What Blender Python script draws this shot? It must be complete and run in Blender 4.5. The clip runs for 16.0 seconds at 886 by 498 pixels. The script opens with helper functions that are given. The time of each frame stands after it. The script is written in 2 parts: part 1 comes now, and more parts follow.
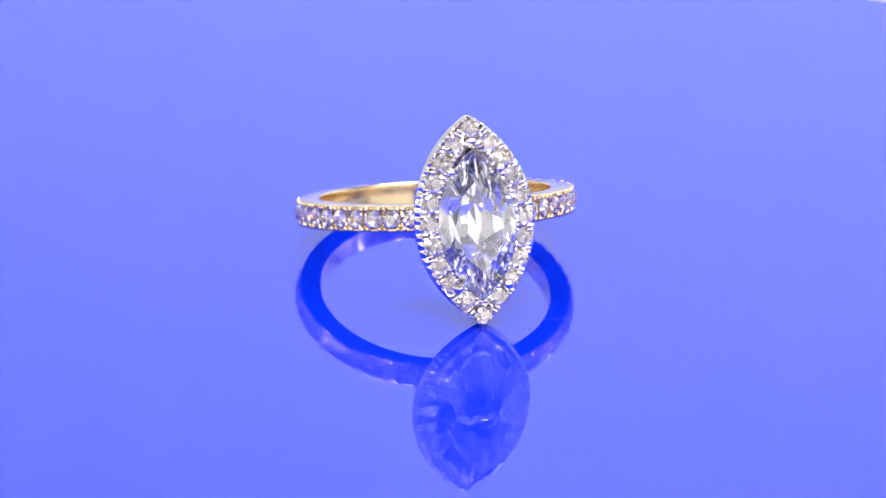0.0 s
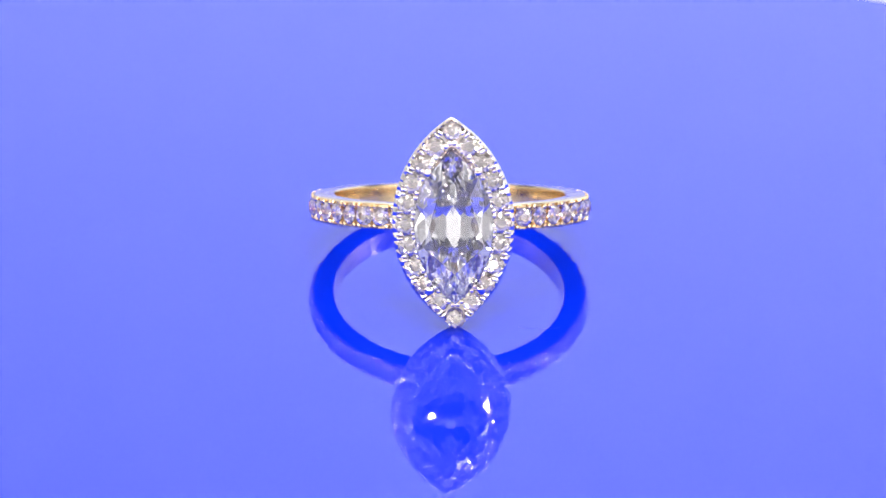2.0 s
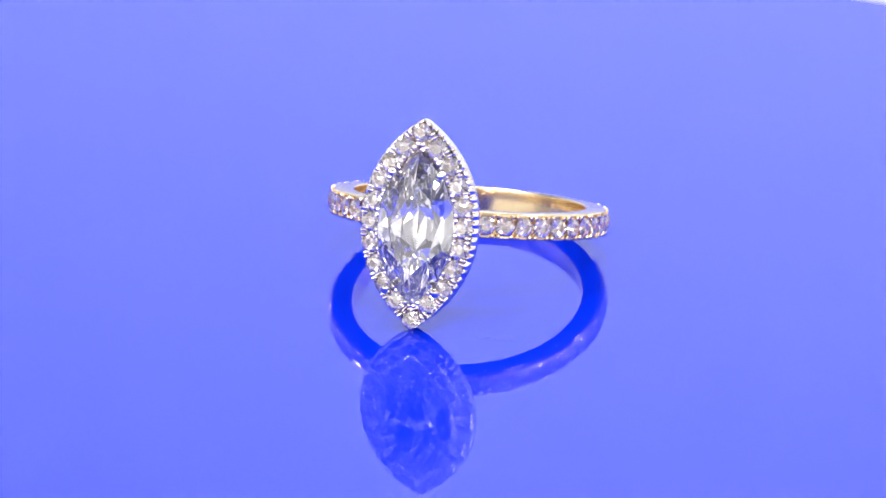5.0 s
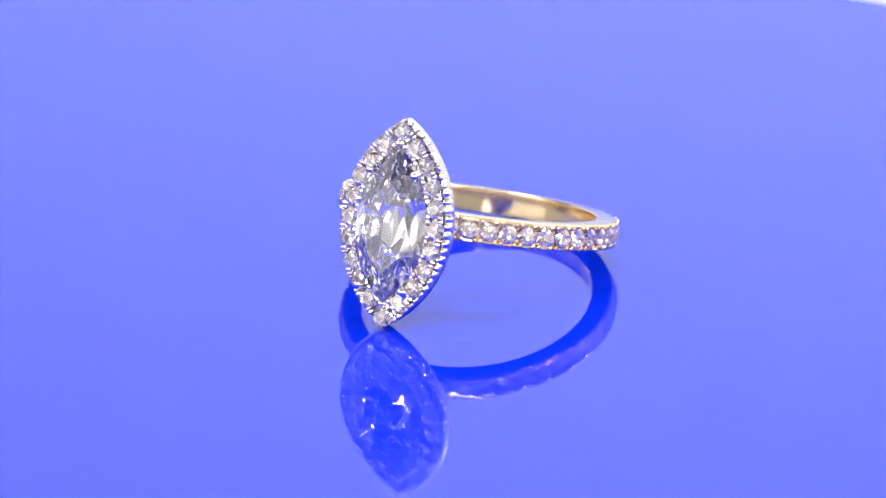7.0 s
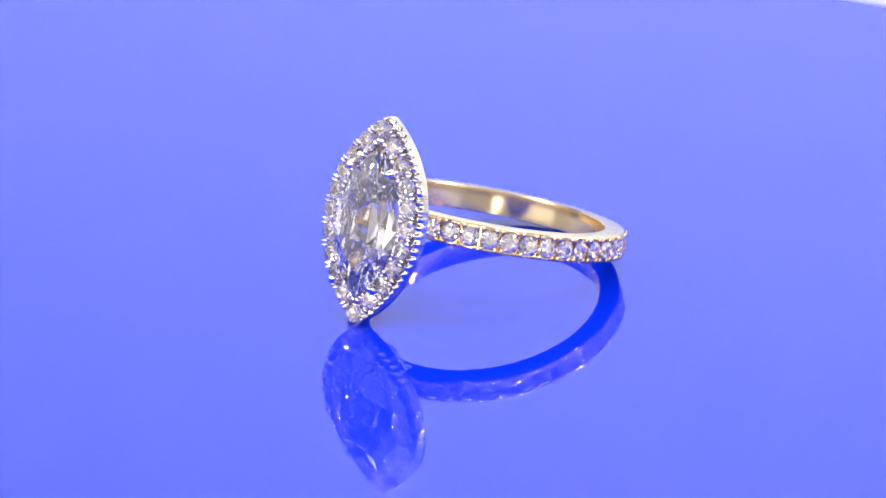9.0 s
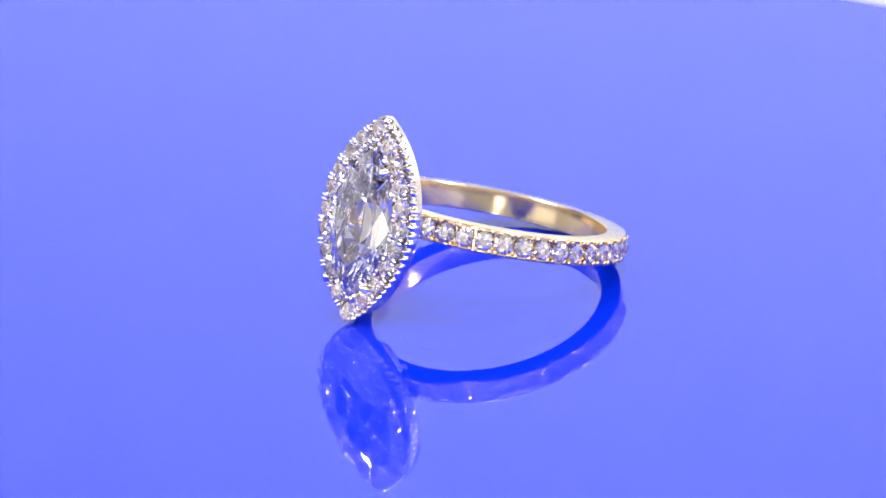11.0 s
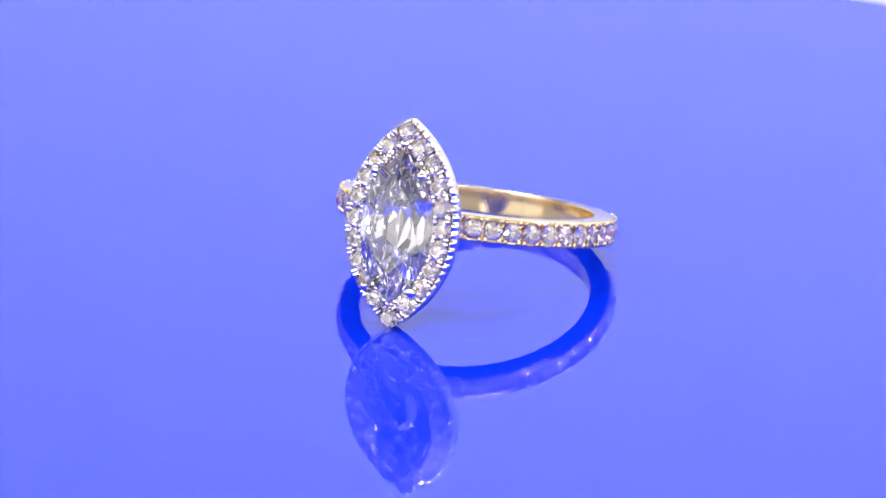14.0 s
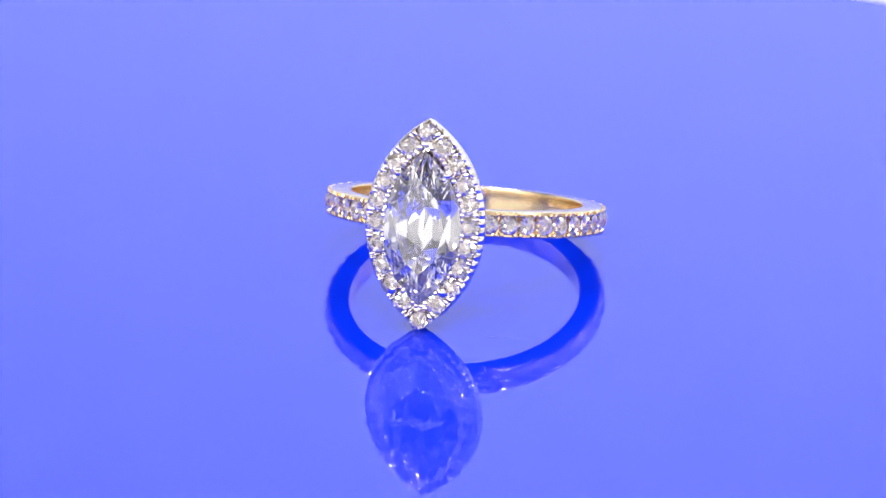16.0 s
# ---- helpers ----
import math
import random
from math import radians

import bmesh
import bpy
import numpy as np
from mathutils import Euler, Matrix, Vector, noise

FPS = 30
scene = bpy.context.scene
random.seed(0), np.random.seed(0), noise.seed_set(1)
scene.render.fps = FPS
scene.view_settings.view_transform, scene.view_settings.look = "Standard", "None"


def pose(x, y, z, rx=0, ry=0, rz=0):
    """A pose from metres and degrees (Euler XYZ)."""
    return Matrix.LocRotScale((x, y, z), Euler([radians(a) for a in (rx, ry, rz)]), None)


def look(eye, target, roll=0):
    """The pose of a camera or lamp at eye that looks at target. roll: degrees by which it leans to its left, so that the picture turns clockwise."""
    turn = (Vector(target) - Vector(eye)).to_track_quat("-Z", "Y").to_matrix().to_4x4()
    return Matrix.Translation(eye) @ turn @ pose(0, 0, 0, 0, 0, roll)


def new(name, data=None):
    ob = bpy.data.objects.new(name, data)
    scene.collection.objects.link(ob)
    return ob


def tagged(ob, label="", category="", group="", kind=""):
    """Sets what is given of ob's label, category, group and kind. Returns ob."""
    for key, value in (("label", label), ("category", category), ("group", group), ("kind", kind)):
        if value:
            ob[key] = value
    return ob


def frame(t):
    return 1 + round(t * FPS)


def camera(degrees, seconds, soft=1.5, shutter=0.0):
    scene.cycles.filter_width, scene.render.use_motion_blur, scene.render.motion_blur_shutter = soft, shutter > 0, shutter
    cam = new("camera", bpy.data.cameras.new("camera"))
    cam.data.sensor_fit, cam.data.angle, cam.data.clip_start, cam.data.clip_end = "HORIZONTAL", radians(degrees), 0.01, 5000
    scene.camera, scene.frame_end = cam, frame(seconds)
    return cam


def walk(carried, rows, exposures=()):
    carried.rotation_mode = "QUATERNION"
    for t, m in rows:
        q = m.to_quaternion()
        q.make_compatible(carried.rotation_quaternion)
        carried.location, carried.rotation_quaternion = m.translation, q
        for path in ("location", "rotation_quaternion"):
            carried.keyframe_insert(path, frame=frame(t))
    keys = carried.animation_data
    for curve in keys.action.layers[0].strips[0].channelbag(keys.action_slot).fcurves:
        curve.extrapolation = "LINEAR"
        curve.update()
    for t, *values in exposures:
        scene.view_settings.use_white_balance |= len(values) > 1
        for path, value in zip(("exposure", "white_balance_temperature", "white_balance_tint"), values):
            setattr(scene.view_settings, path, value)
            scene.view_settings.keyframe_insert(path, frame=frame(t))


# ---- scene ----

MM = 0.001
SECONDS = 16.0
SPIN = -5.765          # degrees per second, until the turntable turns back
TURN_BACK = 10.25

# ---- camera: it stands still on its stand ----
cam = camera(11.99, SECONDS, 1.25)
EYE = (0.0, -0.283519, 0.1125)
CAM = pose(*EYE, 90 - 21.258, 0, -0.306) @ pose(0, 0, 0, 0, 0, 0.649)
cam.data.dof.use_dof, cam.data.dof.focus_distance, cam.data.dof.aperture_fstop = True, 0.2945, 75.0
walk(cam, [(0.0, CAM), (SECONDS, CAM)])

# ---- light: an assumed tent with added, unseen soft panels and small bright LED spots ----
world = bpy.data.worlds.new("tent_world")
scene.world = world
world.use_nodes = True
world.node_tree.nodes["Background"].inputs["Color"].default_value = (0.9, 0.93, 1.0, 1)
world.node_tree.nodes["Background"].inputs["Strength"].default_value = 0.1
scene.view_settings.exposure = 0.0
scene.cycles.max_bounces, scene.cycles.glossy_bounces, scene.cycles.transmission_bounces = 24, 16, 16
scene.cycles.sample_clamp_indirect = 150.0


def area_lamp(name, eye, target, size_x, size_y, watts, colour=(1, 1, 1), shape="RECTANGLE"):
    lamp = bpy.data.lights.new(name, "AREA")
    lamp.shape, lamp.size, lamp.size_y, lamp.energy, lamp.color = shape, size_x, size_y, watts, colour
    ob = new(name, lamp)
    ob.matrix_world = look(eye, target)
    return ob


# unseen panel added to brighten the back wall that the disc mirrors
area_lamp("back_wall_fill", (0.20, 0.16, 0.56), (0.26, 0.92, 0.14), 0.9, 0.25, 8.7, (0.975, 0.98, 1.0))
# broad unseen panel added over the back of the table to light the disc
area_lamp("top_fill", (0.0, 0.14, 0.74), (0, 0.13, 0), 1.4, 0.7, 1.6, (0.98, 0.98, 1.0))
# low soft panels added on both sides of the camera to brighten the stones
for x in (-0.50, 0.50):
    area_lamp("front_fill", (x, -0.48, 0.22), (0, 0, 0.10), 0.68, 0.40, 0.74, (1.0, 0.965, 0.95))
# round key lamp beside the camera, placed from the hot spot on the gold
area_lamp("key_lamp", (-0.08, -0.455, 0.046), (0, 0, 0.005), 0.07, 0.07, 0.05, (1.0, 0.95, 0.88), "DISK")
# small, strong LED spots round the table, most in front, assumed from the glints: heading, height angle, watts
for heading, height, watts in ((-62, 27, 0.48), (-118, 28, 0.48), (-84, 66, 0.58), (-150, 64, 0.58), (-30, 64, 0.58), (-178, 26, 0.48), (-4, 27, 0.48), (-146, 27, 0.48),
                               # three more added behind to fill the ring's shadow on the disc
                               (38, 60, 0.32), (90, 68, 0.32), (142, 60, 0.32)):
    a, b = radians(heading), radians(height)
    eye = (0.45 * math.cos(a) * math.cos(b), 0.45 * math.sin(a) * math.cos(b), 0.45 * math.sin(b))
    area_lamp("assumed_spot", eye, (0, 0, 0.005), 0.026, 0.026, watts, (1.0, 0.925, 0.85), "DISK")


# ---- materials ----
def material(name):
    m = bpy.data.materials.new(name)
    m.use_nodes = True
    return m, m.node_tree.nodes, m.node_tree.links, m.node_tree.nodes["Principled BSDF"]


def noise_bump(nodes, links, shader, scale, strength, distance, detail=4):
    co = nodes.new("ShaderNodeTexCoord")
    tex = nodes.new("ShaderNodeTexNoise")
    tex.inputs["Scale"].default_value, tex.inputs["Detail"].default_value = scale, detail
    bump = nodes.new("ShaderNodeBump")
    bump.inputs["Strength"].default_value, bump.inputs["Distance"].default_value = strength, distance
    links.new(co.outputs["Object"], tex.inputs["Vector"])
    links.new(tex.outputs["Fac"], bump.inputs["Height"])
    links.new(bump.outputs["Normal"], shader.inputs["Normal"])
    return co, tex


def metal(name, colour, rough, wear):
    m, nodes, links, shader = material(name)
    shader.inputs["Base Color"].default_value = (*colour, 1)
    shader.inputs["Metallic"].default_value = 1
    co, tex = noise_bump(nodes, links, shader, 2500, 0.12, 0.00001)
    coarse = nodes.new("ShaderNodeTexNoise")
    coarse.inputs["Scale"].default_value = 420
    links.new(co.outputs["Object"], coarse.inputs["Vector"])
    span = nodes.new("ShaderNodeMapRange")
    span.inputs["To Min"].default_value, span.inputs["To Max"].default_value = rough, rough + wear
    links.new(coarse.outputs["Fac"], span.inputs["Value"])
    links.new(span.outputs["Result"], shader.inputs["Roughness"])
    return m


GOLD = metal("yellow_gold", (0.86, 0.69, 0.44), 0.09, 0.12)
WHITE_GOLD = metal("white_gold", (0.80, 0.755, 0.725), 0.03, 0.06)
WORN_GOLD = metal("worn_yellow_gold", (0.86, 0.69, 0.44), 0.19, 0.08)
WORN_WHITE = metal("worn_white_gold", (0.80, 0.755, 0.725), 0.19, 0.08)


def diamond(name, ior, tint):
    m, nodes, links, shader = material(name)
    nodes.remove(shader)
    glass = nodes.new("ShaderNodeBsdfGlass")
    glass.inputs["Color"].default_value = (*tint, 1)
    glass.inputs["Roughness"].default_value = 0.0
    glass.inputs["IOR"].default_value = ior
    links.new(glass.outputs["BSDF"], nodes["Material Output"].inputs["Surface"])
    return m


DIAMOND = diamond("diamond", 2.417, (0.99, 0.99, 1.0))
MELEE = diamond("small_diamond", 2.417, (1.0, 0.984, 0.974))


def plastic_blue():
    m, nodes, links, shader = material("blue_acrylic")
    shader.inputs["Base Color"].default_value = (0.0008, 0.0165, 0.55, 1)
    shader.inputs["IOR"].default_value = 1.5
    co = nodes.new("ShaderNodeTexCoord")
    fine = nodes.new("ShaderNodeTexNoise")
    fine.inputs["Scale"].default_value, fine.inputs["Detail"].default_value = 260, 6
    links.new(co.outputs["Object"], fine.inputs["Vector"])
    span = nodes.new("ShaderNodeMapRange")
    span.inputs["To Min"].default_value, span.inputs["To Max"].default_value = 0.0, 0.006
    links.new(fine.outputs["Fac"], span.inputs["Value"])
    links.new(span.outputs["Result"], shader.inputs["Roughness"])
    return m


BLUE = plastic_blue()


def matte(name, colour, rough=0.8, grain=300):
    m, nodes, links, shader = material(name)
    shader.inputs["Roughness"].default_value = rough
    co, tex = noise_bump(nodes, links, shader, grain, 0.15, 0.0004)
    ramp = nodes.new("ShaderNodeMix")
    ramp.data_type = "RGBA"
    ramp.inputs["A"].default_value = (*[c * 0.95 for c in colour], 1)
    ramp.inputs["B"].default_value = (*colour, 1)
    links.new(tex.outputs["Fac"], ramp.inputs["Factor"])
    links.new(ramp.outputs["Result"], shader.inputs["Base Color"])
    return m


CEILING_DARK = matte("dark_grey_ceiling", (0.10, 0.10, 0.11))
TENT_BACK = matte("pale_lilac_tent_cloth", (0.722, 0.785, 0.83))
TENT_SIDE = matte("white_tent_side", (0.86, 0.84, 0.83))
TENT_GREY = matte("pale_room_wall", (0.68, 0.68, 0.69))
TABLE_GREY = matte("grey_table", (0.32, 0.32, 0.37), 0.5)
FIBRE = matte("dark_fibre", (0.05, 0.05, 0.12), 0.7)


# ---- mesh helpers ----
def part(name, bm, mat, parent=None, label="", smooth=None):
    """Links a bmesh as one mesh object. smooth: the angle below which edges are shaded round."""
    if smooth is not None:
        bmesh.ops.recalc_face_normals(bm, faces=bm.faces)
        for f in bm.faces:
            f.smooth = True
        for e in bm.edges:
            e.smooth = len(e.link_faces) == 2 and e.calc_face_angle(0) < radians(smooth)
    me = bpy.data.meshes.new(name)
    bm.to_mesh(me)
    bm.free()
    me.materials.append(mat)
    ob = new(name, me)
    ob.parent = parent
    if label:
        tagged(ob, label)
    return ob


def shared(name, me, parent, m):
    ob = new(name, me)
    ob.parent = parent
    ob.matrix_basis = m
    return ob


def box(bm, centre, size, m=Matrix()):
    made = bmesh.ops.create_cube(bm, size=1.0)["verts"]
    bmesh.ops.transform(bm, matrix=m @ Matrix.Translation(centre) @ Matrix.Diagonal((*size, 1)), verts=made)
    return made


def loft(bm, rings, closed_ring=True, closed_path=False, caps=False):
    """Skins rings of points, all of one length."""
    vs = [[bm.verts.new(p) for p in ring] for ring in rings]
    n = len(vs[0])
    for i in range(len(vs) if closed_path else len(vs) - 1):
        a, b = vs[i], vs[(i + 1) % len(vs)]
        for j in range(n if closed_ring else n - 1):
            k = (j + 1) % n
            bm.faces.new((a[j], a[k], b[k], b[j]))
    if caps:
        bm.faces.new(vs[0])
        bm.faces.new(vs[-1])
    return vs


# ---- the assumed tent, mostly unseen, and the table under the turntable ----
def slab(name, centre, size, mat, label, category):
    bm = bmesh.new()
    box(bm, centre, size)
    bmesh.ops.bevel(bm, geom=bm.edges[:], offset=0.002, segments=2, affect="EDGES")
    return tagged(part(name, bm, mat), label, category, "", "structure")


TABLE_Z = -0.012
slab("floor", (0, 0.1, TABLE_Z - 0.02), (1.6, 1.6, 0.04), TABLE_GREY, "plain grey table top under the turntable", "table top")
slab("wall_north", (0, 0.92, 0.35), (1.6, 0.04, 0.80), TENT_BACK, "plain pale lilac cloth wall of a photo tent", "wall")
# unseen side and south walls, kept pale to brighten the ring and its stones
slab("wall_west", (-0.82, 0.1, 0.35), (0.04, 1.6, 0.80), TENT_SIDE, "unseen white cloth side wall of the assumed tent", "wall")
slab("wall_east", (0.82, 0.1, 0.35), (0.04, 1.6, 0.80), TENT_SIDE, "unseen white cloth side wall of the assumed tent", "wall")
slab("wall_south", (0, -0.72, 0.35), (1.6, 0.04, 0.80), TENT_GREY, "unseen pale wall assumed behind the camera", "wall")
# unseen ceiling, made dark so that the ring's image in the disc stays dark
slab("ceiling", (0, 0.1, 0.77), (1.6, 1.6, 0.04), CEILING_DARK, "unseen dark grey ceiling added so that the ring mirrors dark above", "ceiling")


# ---- the blue turntable ----
def make_turntable():
    thing = new("turntable")
    r, cx = 0.0779, 0.0013
    profile = [(0.0, 0.0), (0.03, 0.0), (r - 0.0020, 0.0), (r - 0.0016, 0.0), (r - 0.0012, -0.00002), (r - 0.0006, -0.0002), (r - 0.0001, -0.0007), (r, -0.0013),
               (r, -0.0037), (r - 0.0004, -0.0046), (r - 0.0012, -0.005), (0.02, -0.005), (0.0, -0.005)]
    bm = bmesh.new()
    n = 192
    loft(bm, [[(cx + a * math.cos(2 * math.pi * k / n), a * math.sin(2 * math.pi * k / n), z) for k in range(n)] for a, z in profile[1:-1]], caps=True)
    part("disc", bm, BLUE, thing, "glossy blue acrylic disc", 40)
    bm = bmesh.new()
    n = 96
    loft(bm, [[(a * math.cos(2 * math.pi * k / n), a * math.sin(2 * math.pi * k / n), z) for k in range(n)]
              for a, z in ((0.060, -0.0052), (0.062, -0.0056), (0.062, TABLE_Z + 0.0004), (0.061, TABLE_Z))], caps=True)
    part("base", bm, TABLE_GREY, thing, "grey turntable base", 40)
    # a thin fibre that lies on the disc
    bm = bmesh.new()
    path = [(8.5, -7.75), (8.9, -8.0), (9.5, -7.8), (10.1, -7.72), (10.7, -7.6), (11.4, -7.3)]
    rings = []
    for k, (x, y) in enumerate(path):
        a, b = path[max(k - 1, 0)], path[min(k + 1, len(path) - 1)]
        side = Vector((a[1] - b[1], b[0] - a[0], 0)).normalized()
        rings.append([(Vector((x, y, 0.012)) + side * 0.006 * math.cos(q * 1.5708) + Vector((0, 0, 0.006 * math.sin(q * 1.5708)))) * MM for q in range(4)])
    loft(bm, rings, caps=True)
    part("fibre", bm, FIBRE, thing, "fine dark fibre lying on the disc")
    return tagged(thing, "round glossy blue acrylic turntable that mirrors the ring", "turntable")


turntable = make_turntable()

# ---- the ring ----
# Its own space, in millimetres: the band's axis is z, the head looks to -y.
R_OUT, BAND_W, BAND_T = 10.1, 1.88, 1.65
HALO_S, HALO_L, HALO_B, HALO_DEPTH = 13.95, 7.46, 4.22, 1.45
TILT, LEAN, HEAD_TWIST, HEADING = 15.43, -0.148, -1.367, 12.329
CENTRE = (0.97, 5.264)
HEAD = pose(0, 0, 0, 0, HEAD_TWIST, 0)


def brilliant(radius, crown=0.32, pavilion=0.86, table=0.48, seg=8):
    """A round brilliant, its table towards -y, the girdle at y = 0."""
    bm = bmesh.new()
    ring = lambda r, y, n, o: [bm.verts.new((radius * r * math.cos((k + o) * 2 * math.pi / n), radius * y, radius * r * math.sin((k + o) * 2 * math.pi / n))) for k in range(n)]
    top = ring(table, -crown, seg, 0.5)
    mid = ring(0.77, -crown * 0.58, seg, 0)
    up = ring(1.0, -0.03, 2 * seg, 0)
    low = ring(1.0, 0.03, 2 * seg, 0)
    pav = ring(0.42, pavilion * 0.60, seg, 0.5)
    culet = bm.verts.new((0, radius * pavilion, 0))
    bm.faces.new(top)
    for k in range(seg):
        j = (k + 1) % seg
        bm.faces.new((top[k - 1], top[k], mid[k]))
        bm.faces.new((mid[k], top[k], up[2 * k + 1]))
        bm.faces.new((top[k], mid[j], up[2 * k + 1]))
        bm.faces.new((mid[k], up[2 * k + 1], up[2 * k]))
        bm.faces.new((mid[k], up[2 * k], up[2 * k - 1]))
        bm.faces.new((up[2 * k], up[2 * k + 1], low[2 * k + 1], low[2 * k]))
        bm.faces.new((up[2 * k - 1], up[2 * k], low[2 * k], low[2 * k - 1]))
        bm.faces.new((low[2 * k], low[2 * k + 1], pav[k]))
        bm.faces.new((low[2 * k + 1], low[(2 * k + 2) % (2 * seg)], pav[k]))
        bm.faces.new((low[2 * k], pav[k], culet, pav[k - 1]))
    bmesh.ops.recalc_face_normals(bm, faces=bm.faces)
    bmesh.ops.scale(bm, vec=(MM, MM, MM), verts=bm.verts)
    me = bpy.data.meshes.new("brilliant")
    bm.to_mesh(me)
    bm.free()
    me.materials.append(MELEE)
    return me


def lens_outline(length, width, n, inset=0.0, cap=0.0):
    """Points (x, z) round a pointed oval, from its lower tip up the +x side and down the other; cap rounds the tips."""
    r = (length * length + width * width) / (2 * width)
    c, q = r - width, r - inset
    tip = math.sqrt(q * q - c * c)
    a_end = math.asin(tip / q)
    pts = []
    for s in (1, -1):
        for k in range(n):
            a = s * (-a_end + 2 * a_end * k / n)
            pts.append((s * (q * math.cos(a) - c), q * math.sin(a)))
    if cap:
        pointed, pts = pts, []
        for x, z in pointed:
            over = abs(z) - (tip - cap)
            if over > 0:
                z = math.copysign(tip - cap + cap * 0.86 * math.sin(min(over / cap, 1) * 1.2) / math.sin(1.2), z)
            pts.append((x, z))
    return pts


def marquise():
    """The large pointed-oval brilliant: table, stars, kites and halves above the girdle, eight mains and their halves below."""
    L, B = 5.38, 2.78
    crown, pavilion, girdle = 0.80, 2.45, 0.06
    bm = bmesh.new()

    def at(k, scale, y, push=1.0):
        """k: sixteenths of the way round from the lower tip; the sides are fuller than arcs and the tips blunt."""
        a = (k % 16) * math.pi / 8
        z = -L * (math.cos(a) * 0.62 + 0.38 * math.copysign(abs(math.cos(a)) ** 1.6, math.cos(a)))
        x = B * (1 - abs(z / L) ** 2.55) * math.copysign(1, math.sin(a))
        return bm.verts.new((x * scale * push, y, z * scale))

    table = [at(2 * k, 0.60, -crown, 1.04) for k in range(8)]
    star = [at(2 * k + 1, 0.80, -crown * 0.60, 1.02) for k in range(8)]
    up = [at(k, 1.0, -girdle) for k in range(16)]
    low = [at(k, 1.0, girdle) for k in range(16)]
    half = [at(2 * k + 1, 0.42, pavilion * 0.66) for k in range(8)]
    keel = [bm.verts.new((0, pavilion, z)) for z in (-1.5, 1.5)]
    bm.faces.new(table)
    for k in range(8):
        j = (k + 1) % 8
        bm.faces.new((table[k], table[j], star[k]))
        bm.faces.new((table[k], star[k], up[2 * k], star[k - 1]))
        bm.faces.new((up[2 * k], up[2 * k + 1], star[k]))
        bm.faces.new((up[2 * k + 1], up[2 * j], star[k]))
        bm.faces.new((low[2 * k], low[2 * k + 1], half[k]))
        bm.faces.new((low[2 * k + 1], low[2 * j], half[k]))
        inner = {2: keel[::-1], 6: keel}.get(k, [keel[1 if 2 < k < 6 else 0]])
        bm.faces.new((low[2 * k], half[k], *inner, half[k - 1]))
    for k in range(16):
        j = (k + 1) % 16
        bm.faces.new((up[k], up[j], low[j], low[k]))
    bmesh.ops.recalc_face_normals(bm, faces=bm.faces)
    bmesh.ops.transform(bm, matrix=Matrix.Diagonal((MM, MM, MM, 1)), verts=bm.verts)
    return bm


def bead(radius, lx=1.0, ly=1.0, lz=1.0, mat=None, name="prong"):
    bm = bmesh.new()
    bmesh.ops.create_icosphere(bm, subdivisions=2, radius=radius * MM)
    bmesh.ops.scale(bm, vec=(lx, ly, lz), verts=bm.verts)
    for f in bm.faces:
        f.smooth = True
    me = bpy.data.meshes.new(name)
    bm.to_mesh(me)
    bm.free()
    me.materials.append(mat)
    return me


STONE_STEP, STONES_A_SIDE, STONE_FIRST = 8.15, 14, 14.0


def band_point(angle, radius, z):
    """angle: degrees from the head."""
    a = radians(angle - 90)
    return Vector((radius * math.cos(a), radius * math.sin(a), z)) * MM


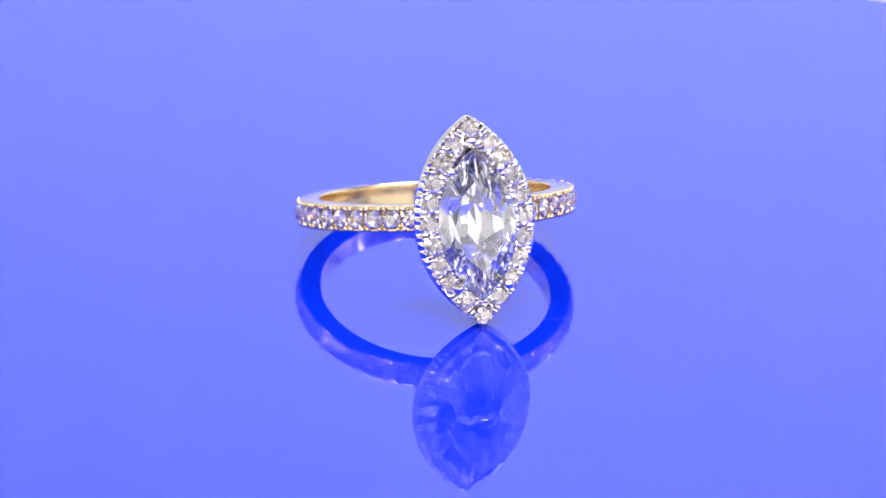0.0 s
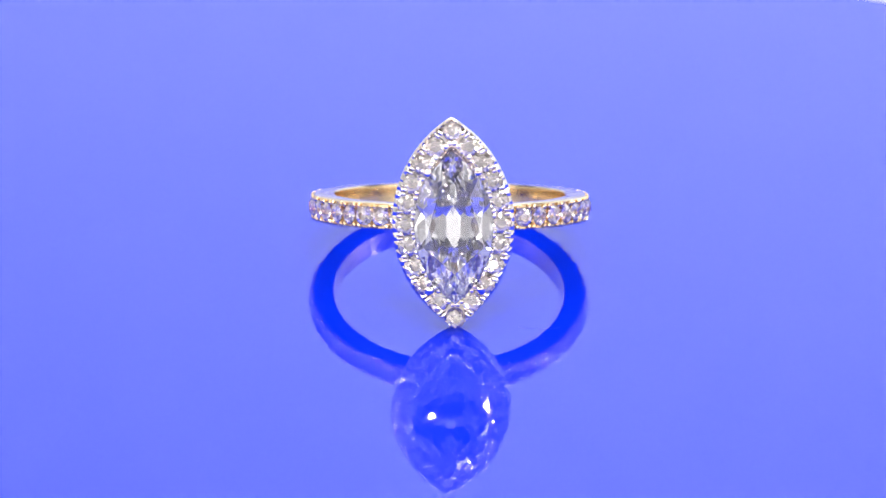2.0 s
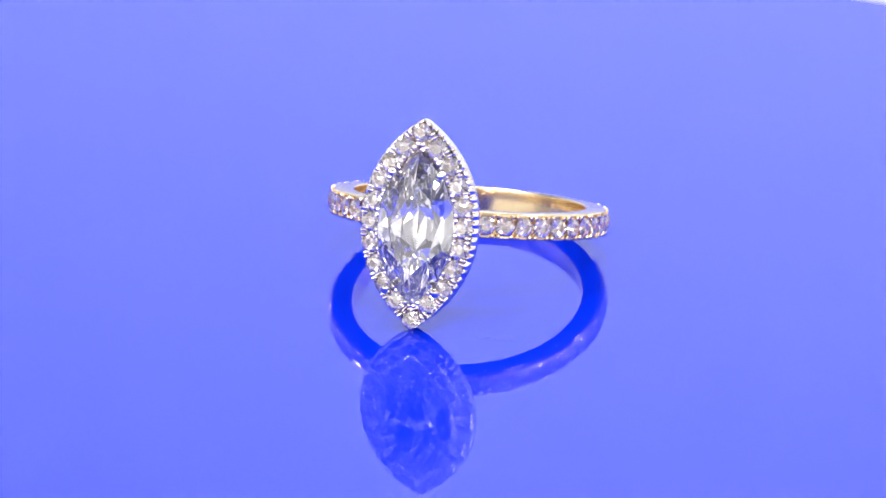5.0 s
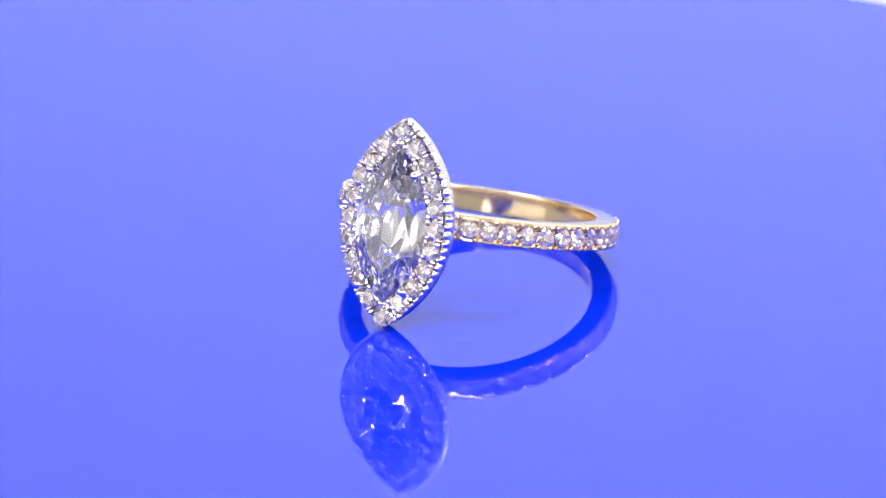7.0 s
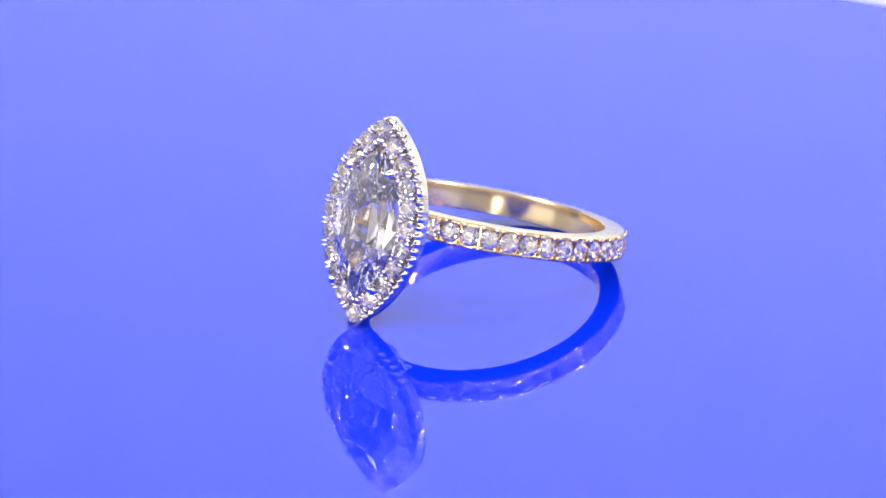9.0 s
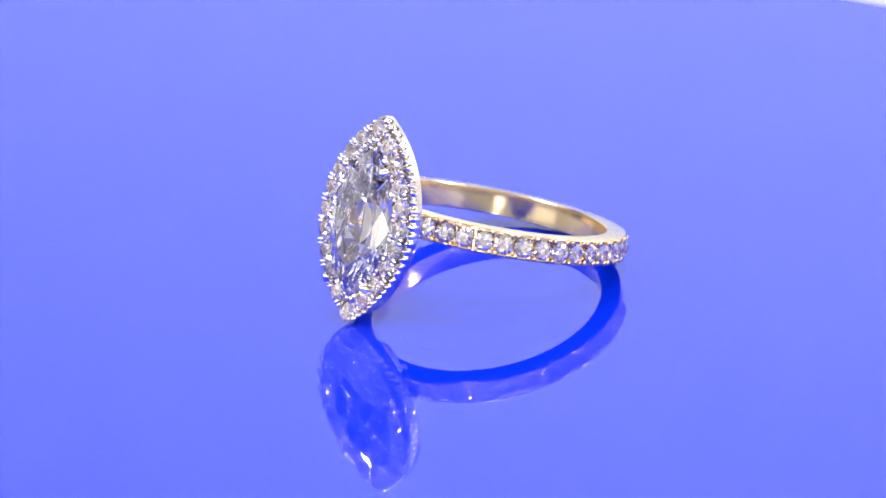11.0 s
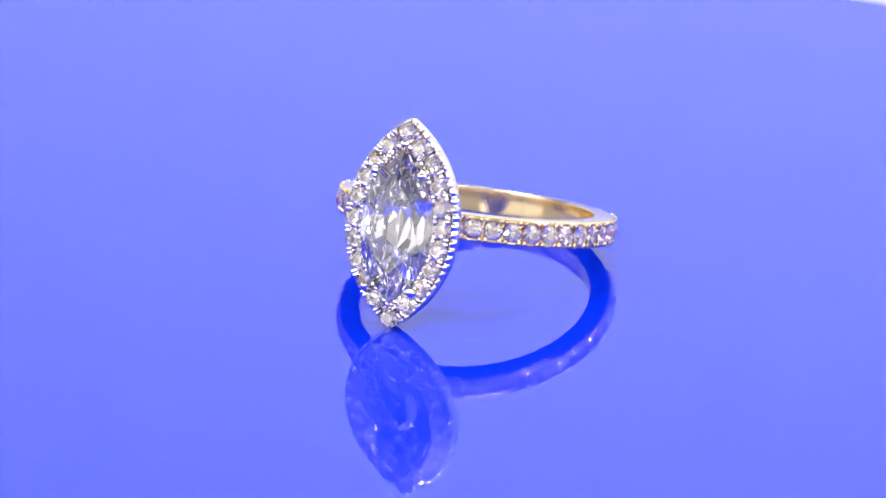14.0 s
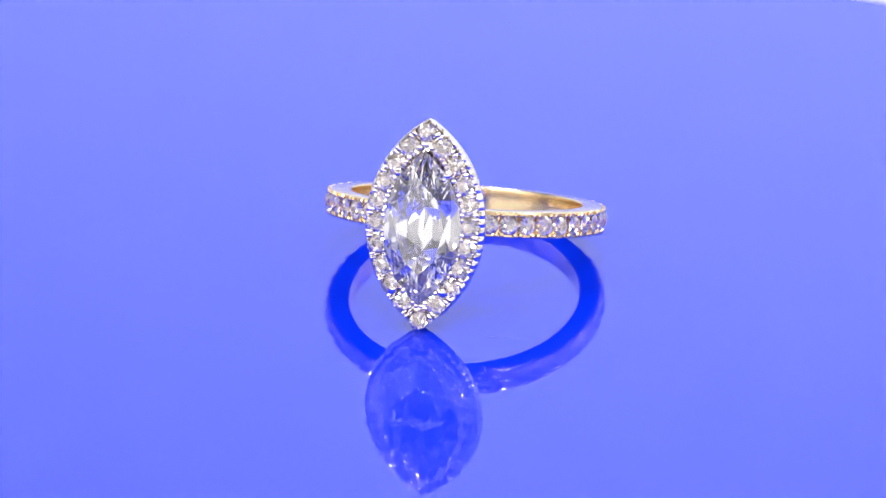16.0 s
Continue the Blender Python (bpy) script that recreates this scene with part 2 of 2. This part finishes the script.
def make_band(ring):
    bm = bmesh.new()
    w, t, n = BAND_W / 2, BAND_T, 240
    last = STONE_FIRST + STONE_STEP * (STONES_A_SIDE - 0.5)
    rings = []
    for k in range(n):
        ang = -180 + 360 * k / n
        deep = 0.80 if -last + 2 * STONE_STEP < ang < last else 0.16
        sect = [(R_OUT - t + 0.10, -w), (R_OUT - 0.34, -w), (R_OUT - 0.20, -w + 0.03), (R_OUT - 0.14, -w + 0.10), (R_OUT - 0.14, -w + 0.24),
                (R_OUT - deep, -w + 0.27), (R_OUT - deep, w - 0.27), (R_OUT - 0.14, w - 0.24), (R_OUT - 0.14, w - 0.10), (R_OUT - 0.20, w - 0.03),
                (R_OUT - 0.34, w), (R_OUT - t + 0.10, w), (R_OUT - t + 0.02, w - 0.08), (R_OUT - t, w - 0.3), (R_OUT - t, -w + 0.3), (R_OUT - t + 0.02, -w + 0.08)]
        rings.append([band_point(ang, r, z) for r, z in sect])
    loft(bm, rings, closed_path=True)
    # bridges between the stones' seats
    for s in (1, -1):
        for k in range(STONES_A_SIDE + 1):
            ang = s * (STONE_FIRST + STONE_STEP * (k - 0.5))
            m = pose(0, 0, 0, 0, 0, ang)
            box(bm, (0, (-R_OUT + 0.60) * MM, 0), (0.16 * MM, 0.50 * MM, 1.4 * MM), m)
    band = part("band", bm, GOLD, ring, "polished yellow gold band", 35)
    stone = brilliant(0.70)
    rnd = random.Random(3)
    drop = bead(0.18, 0.95, 0.55, 1.25, WORN_GOLD)
    for s in (1, -1):
        for k in range(STONES_A_SIDE if s > 0 else STONES_A_SIDE - 2):
            ang = s * (STONE_FIRST + STONE_STEP * k)
            shared("small_stone", stone, band, pose(0, 0, 0, 0, 0, ang) @ pose(0, (-R_OUT + 0.02) * MM, 0, rnd.uniform(-5, 5), 37 * k, rnd.uniform(-5, 5)))
        for k in range(STONES_A_SIDE + 1 if s > 0 else STONES_A_SIDE - 1):
            for side in (1, -1):
                for off in (-1.25, 1.25):
                    ang = s * (STONE_FIRST + STONE_STEP * (k - 0.5)) + off
                    shared("prong", drop, band, pose(0, 0, 0, 0, 0, ang) @ pose(0, (-R_OUT + 0.03) * MM, side * (w - 0.225) * MM))
    return ring


HALO_STONES = 20


def make_halo(ring):
    front, back = -HALO_S, -HALO_S + HALO_DEPTH
    prof = [(0.10, back), (-0.04, back - 0.10), (-0.06, front + 0.8), (0.18, front + 0.26), (0.30, front + 0.18), (0.40, front + 0.28),
            (0.46, front + 0.95), (1.44, front + 0.95), (1.48, front + 0.52), (1.54, front + 0.48), (1.60, front + 0.54), (1.64, back - 0.1), (1.58, back)]
    bm = bmesh.new()
    n = 160
    cols = []
    for j, (i, y) in enumerate(prof):
        pts = lens_outline(HALO_L, HALO_B, n, i, 0.35)
        cut = [0.5 + 0.5 * math.cos(2 * math.pi * k / n * HALO_STONES * 1.5) for k in range(2 * n)]
        pts = [(x, z * ((0.992 if z > 0 else 0.976) if j < 3 else 1.025 if j < 5 else 1.0 if j < 7 else 0.945)) for x, z in pts]
        deep = (0.0, 0.0, 0.0, 0.40, 0.42, 0.58)[j] if j < 6 else 0.0
        cols.append([(HEAD @ Vector((x, y + deep * c ** 0.45, z))) * MM for (x, z), c in zip(pts, cut)])
    loft(bm, cols, closed_path=True)
    # places along the middle of the channel
    r = (HALO_L ** 2 + HALO_B ** 2) / (2 * HALO_B)
    c, q = r - HALO_B, r - 0.89
    a_end = math.asin(math.sqrt(q * q - c * c) / q) * 0.995

    def at(u, inset=0.89):
        """u runs 0..2 from the lower tip round; gives the place and the outward turn."""
        u %= 2
        s, v = (1, u) if u < 1 else (-1, u - 1)
        a = s * (-a_end + 2 * a_end * v)
        qq = r - inset
        p = (s * (qq * math.cos(a) - c), qq * math.sin(a))
        out = (s * math.cos(a), math.sin(a))
        if v == 0:
            out = (0.0, -1.0 if s == 1 else 1.0)
            tip = math.sqrt(qq * qq - c * c) + (0.30 if out[1] < 0 else 0.08)
            p = (0.0, out[1] * tip)
        return Vector((p[0], 0, p[1])), Vector((out[0], 0, out[1]))

    half = HALO_STONES // 2
    stone, tip_stone = brilliant(0.75), brilliant(0.66)
    tooth = bead(0.14, 1.9, 0.75, 0.95, WORN_WHITE)
    ball = bead(0.19, 1.05, 0.5, 1.0, WORN_WHITE)
    todo = []
    rnd = random.Random(8)
    for k in range(HALO_STONES):
        p, o = at(k / half)
        tip = k in (0, half)
        todo.append(("small_stone", tip_stone if tip else stone, HEAD @ Matrix.Translation(Vector((p.x, front + 0.12, p.z))) @ pose(0, 0, 0, rnd.uniform(-5, 5), 23 * k, rnd.uniform(-5, 5))))
        u = (k + 0.5) / half
        p, o = at(u)
        turn = -math.degrees(math.atan2(o.z, o.x))
        base = HEAD @ Matrix.Translation((p.x, front, p.z)) @ pose(0, 0, 0, 0, turn, 0)
        box(bm, (0, 0.68 * MM, 0), (0.92 * MM, 0.5 * MM, 0.14 * MM), Matrix.Translation(base.translation * MM) @ base.to_3x3().to_4x4())
        for off in (-0.15, 0.15):
            todo.append(("prong", tooth, base @ pose(0.46, -0.02, off, 0, 0, -10)))
            todo.append(("prong", ball, base @ pose(-0.49, -0.02, off * 1.15)))
    halo = part("halo", bm, WHITE_GOLD, ring, "white gold pointed-oval halo frame", 50)
    for name, me, m in todo:
        shared(name, me, halo, Matrix.Translation(m.translation * MM) @ m.to_3x3().to_4x4())


def make_head(ring):
    bm = marquise()
    ob = part("centre_stone", bm, DIAMOND, ring, "large clear pointed-oval diamond")
    ob.matrix_basis = HEAD @ pose(0, (-HALO_S - 0.06) * MM, -0.25 * MM)
    # four claws from the base ring up over the stone's edge
    for x, z in ((1.72, 3.62), (-1.72, 3.62), (1.72, -4.48), (-1.72, -4.48)):
        bm = bmesh.new()
        path = [(x * 0.30, -9.6, z * 0.28), (x * 0.55, -11.2, z * 0.58), (x * 0.95, -12.9, z * 0.93), (x * 1.06, -14.1, z * 1.04), (x * 1.05, -14.5, z * 1.03), (x * 0.99, -14.78, z * 0.995), (x * 0.97, -14.92, z * 0.985)]
        rad = [0.34, 0.32, 0.30, 0.30, 0.33, 0.28, 0.12]
        rings = []
        for k, p in enumerate(path):
            a, b = Vector(path[max(k - 1, 0)]), Vector(path[min(k + 1, len(path) - 1)])
            d = (b - a).normalized()
            u = d.cross(Vector((1, 0, 0))).normalized()
            v = d.cross(u)
            rings.append([(HEAD @ (Vector(p) + (u * math.cos(q * math.pi / 5) + v * math.sin(q * math.pi / 5)) * rad[k])) * MM for q in range(10)])
        loft(bm, rings, caps=True)
        part("claw", bm, WHITE_GOLD, ring, "", 50)
    # the basket that carries the halo on the band
    bm = bmesh.new()
    cols = []
    for i, y in ((1.50, -12.40), (1.75, -11.90), (2.35, -11.0), (2.95, -10.15), (3.15, -10.15), (2.60, -11.0), (2.00, -11.9), (1.70, -12.40)):
        cols.append([(HEAD @ Vector((x, y, z))) * MM for x, z in lens_outline(HALO_L, HALO_B, 40, i, 0.2)])
    loft(bm, cols, closed_path=True)
    part("basket", bm, WHITE_GOLD, ring, "white gold basket behind the halo", 50)


def make_ring():
    ring = new("engagement_ring")
    make_band(ring)
    make_halo(ring)
    make_head(ring)
    return tagged(ring, "yellow gold ring with a diamond halo lying on a blue turntable", "ring")


ring = make_ring()
# it rests on the halo's lower tip and the back of the band
LEANING = pose(0, 0, 0, -TILT) @ pose(0, 0, 0, 0, LEAN)
low = {ob.name: min((LEANING @ ob.matrix_basis @ v.co).z for v in ob.data.vertices) for ob in ring.children if ob.name in ("band", "halo")}
RING_REST = pose(CENTRE[0] * MM, CENTRE[1] * MM, -min(low.values()), 0, 0, HEADING) @ LEANING


def motions():
    times = [k * 0.5 for k in range(21)] + [10.1, 10.2, 10.3, 10.4] + [10.5 + k * 0.5 for k in range(12)]
    turn = [(t, pose(0, 0, 0, 0, 0, SPIN * (TURN_BACK - abs(t - TURN_BACK)))) for t in times]
    walk(turntable, turn)
    walk(ring, [(t, m @ RING_REST) for t, m in turn])


motions()
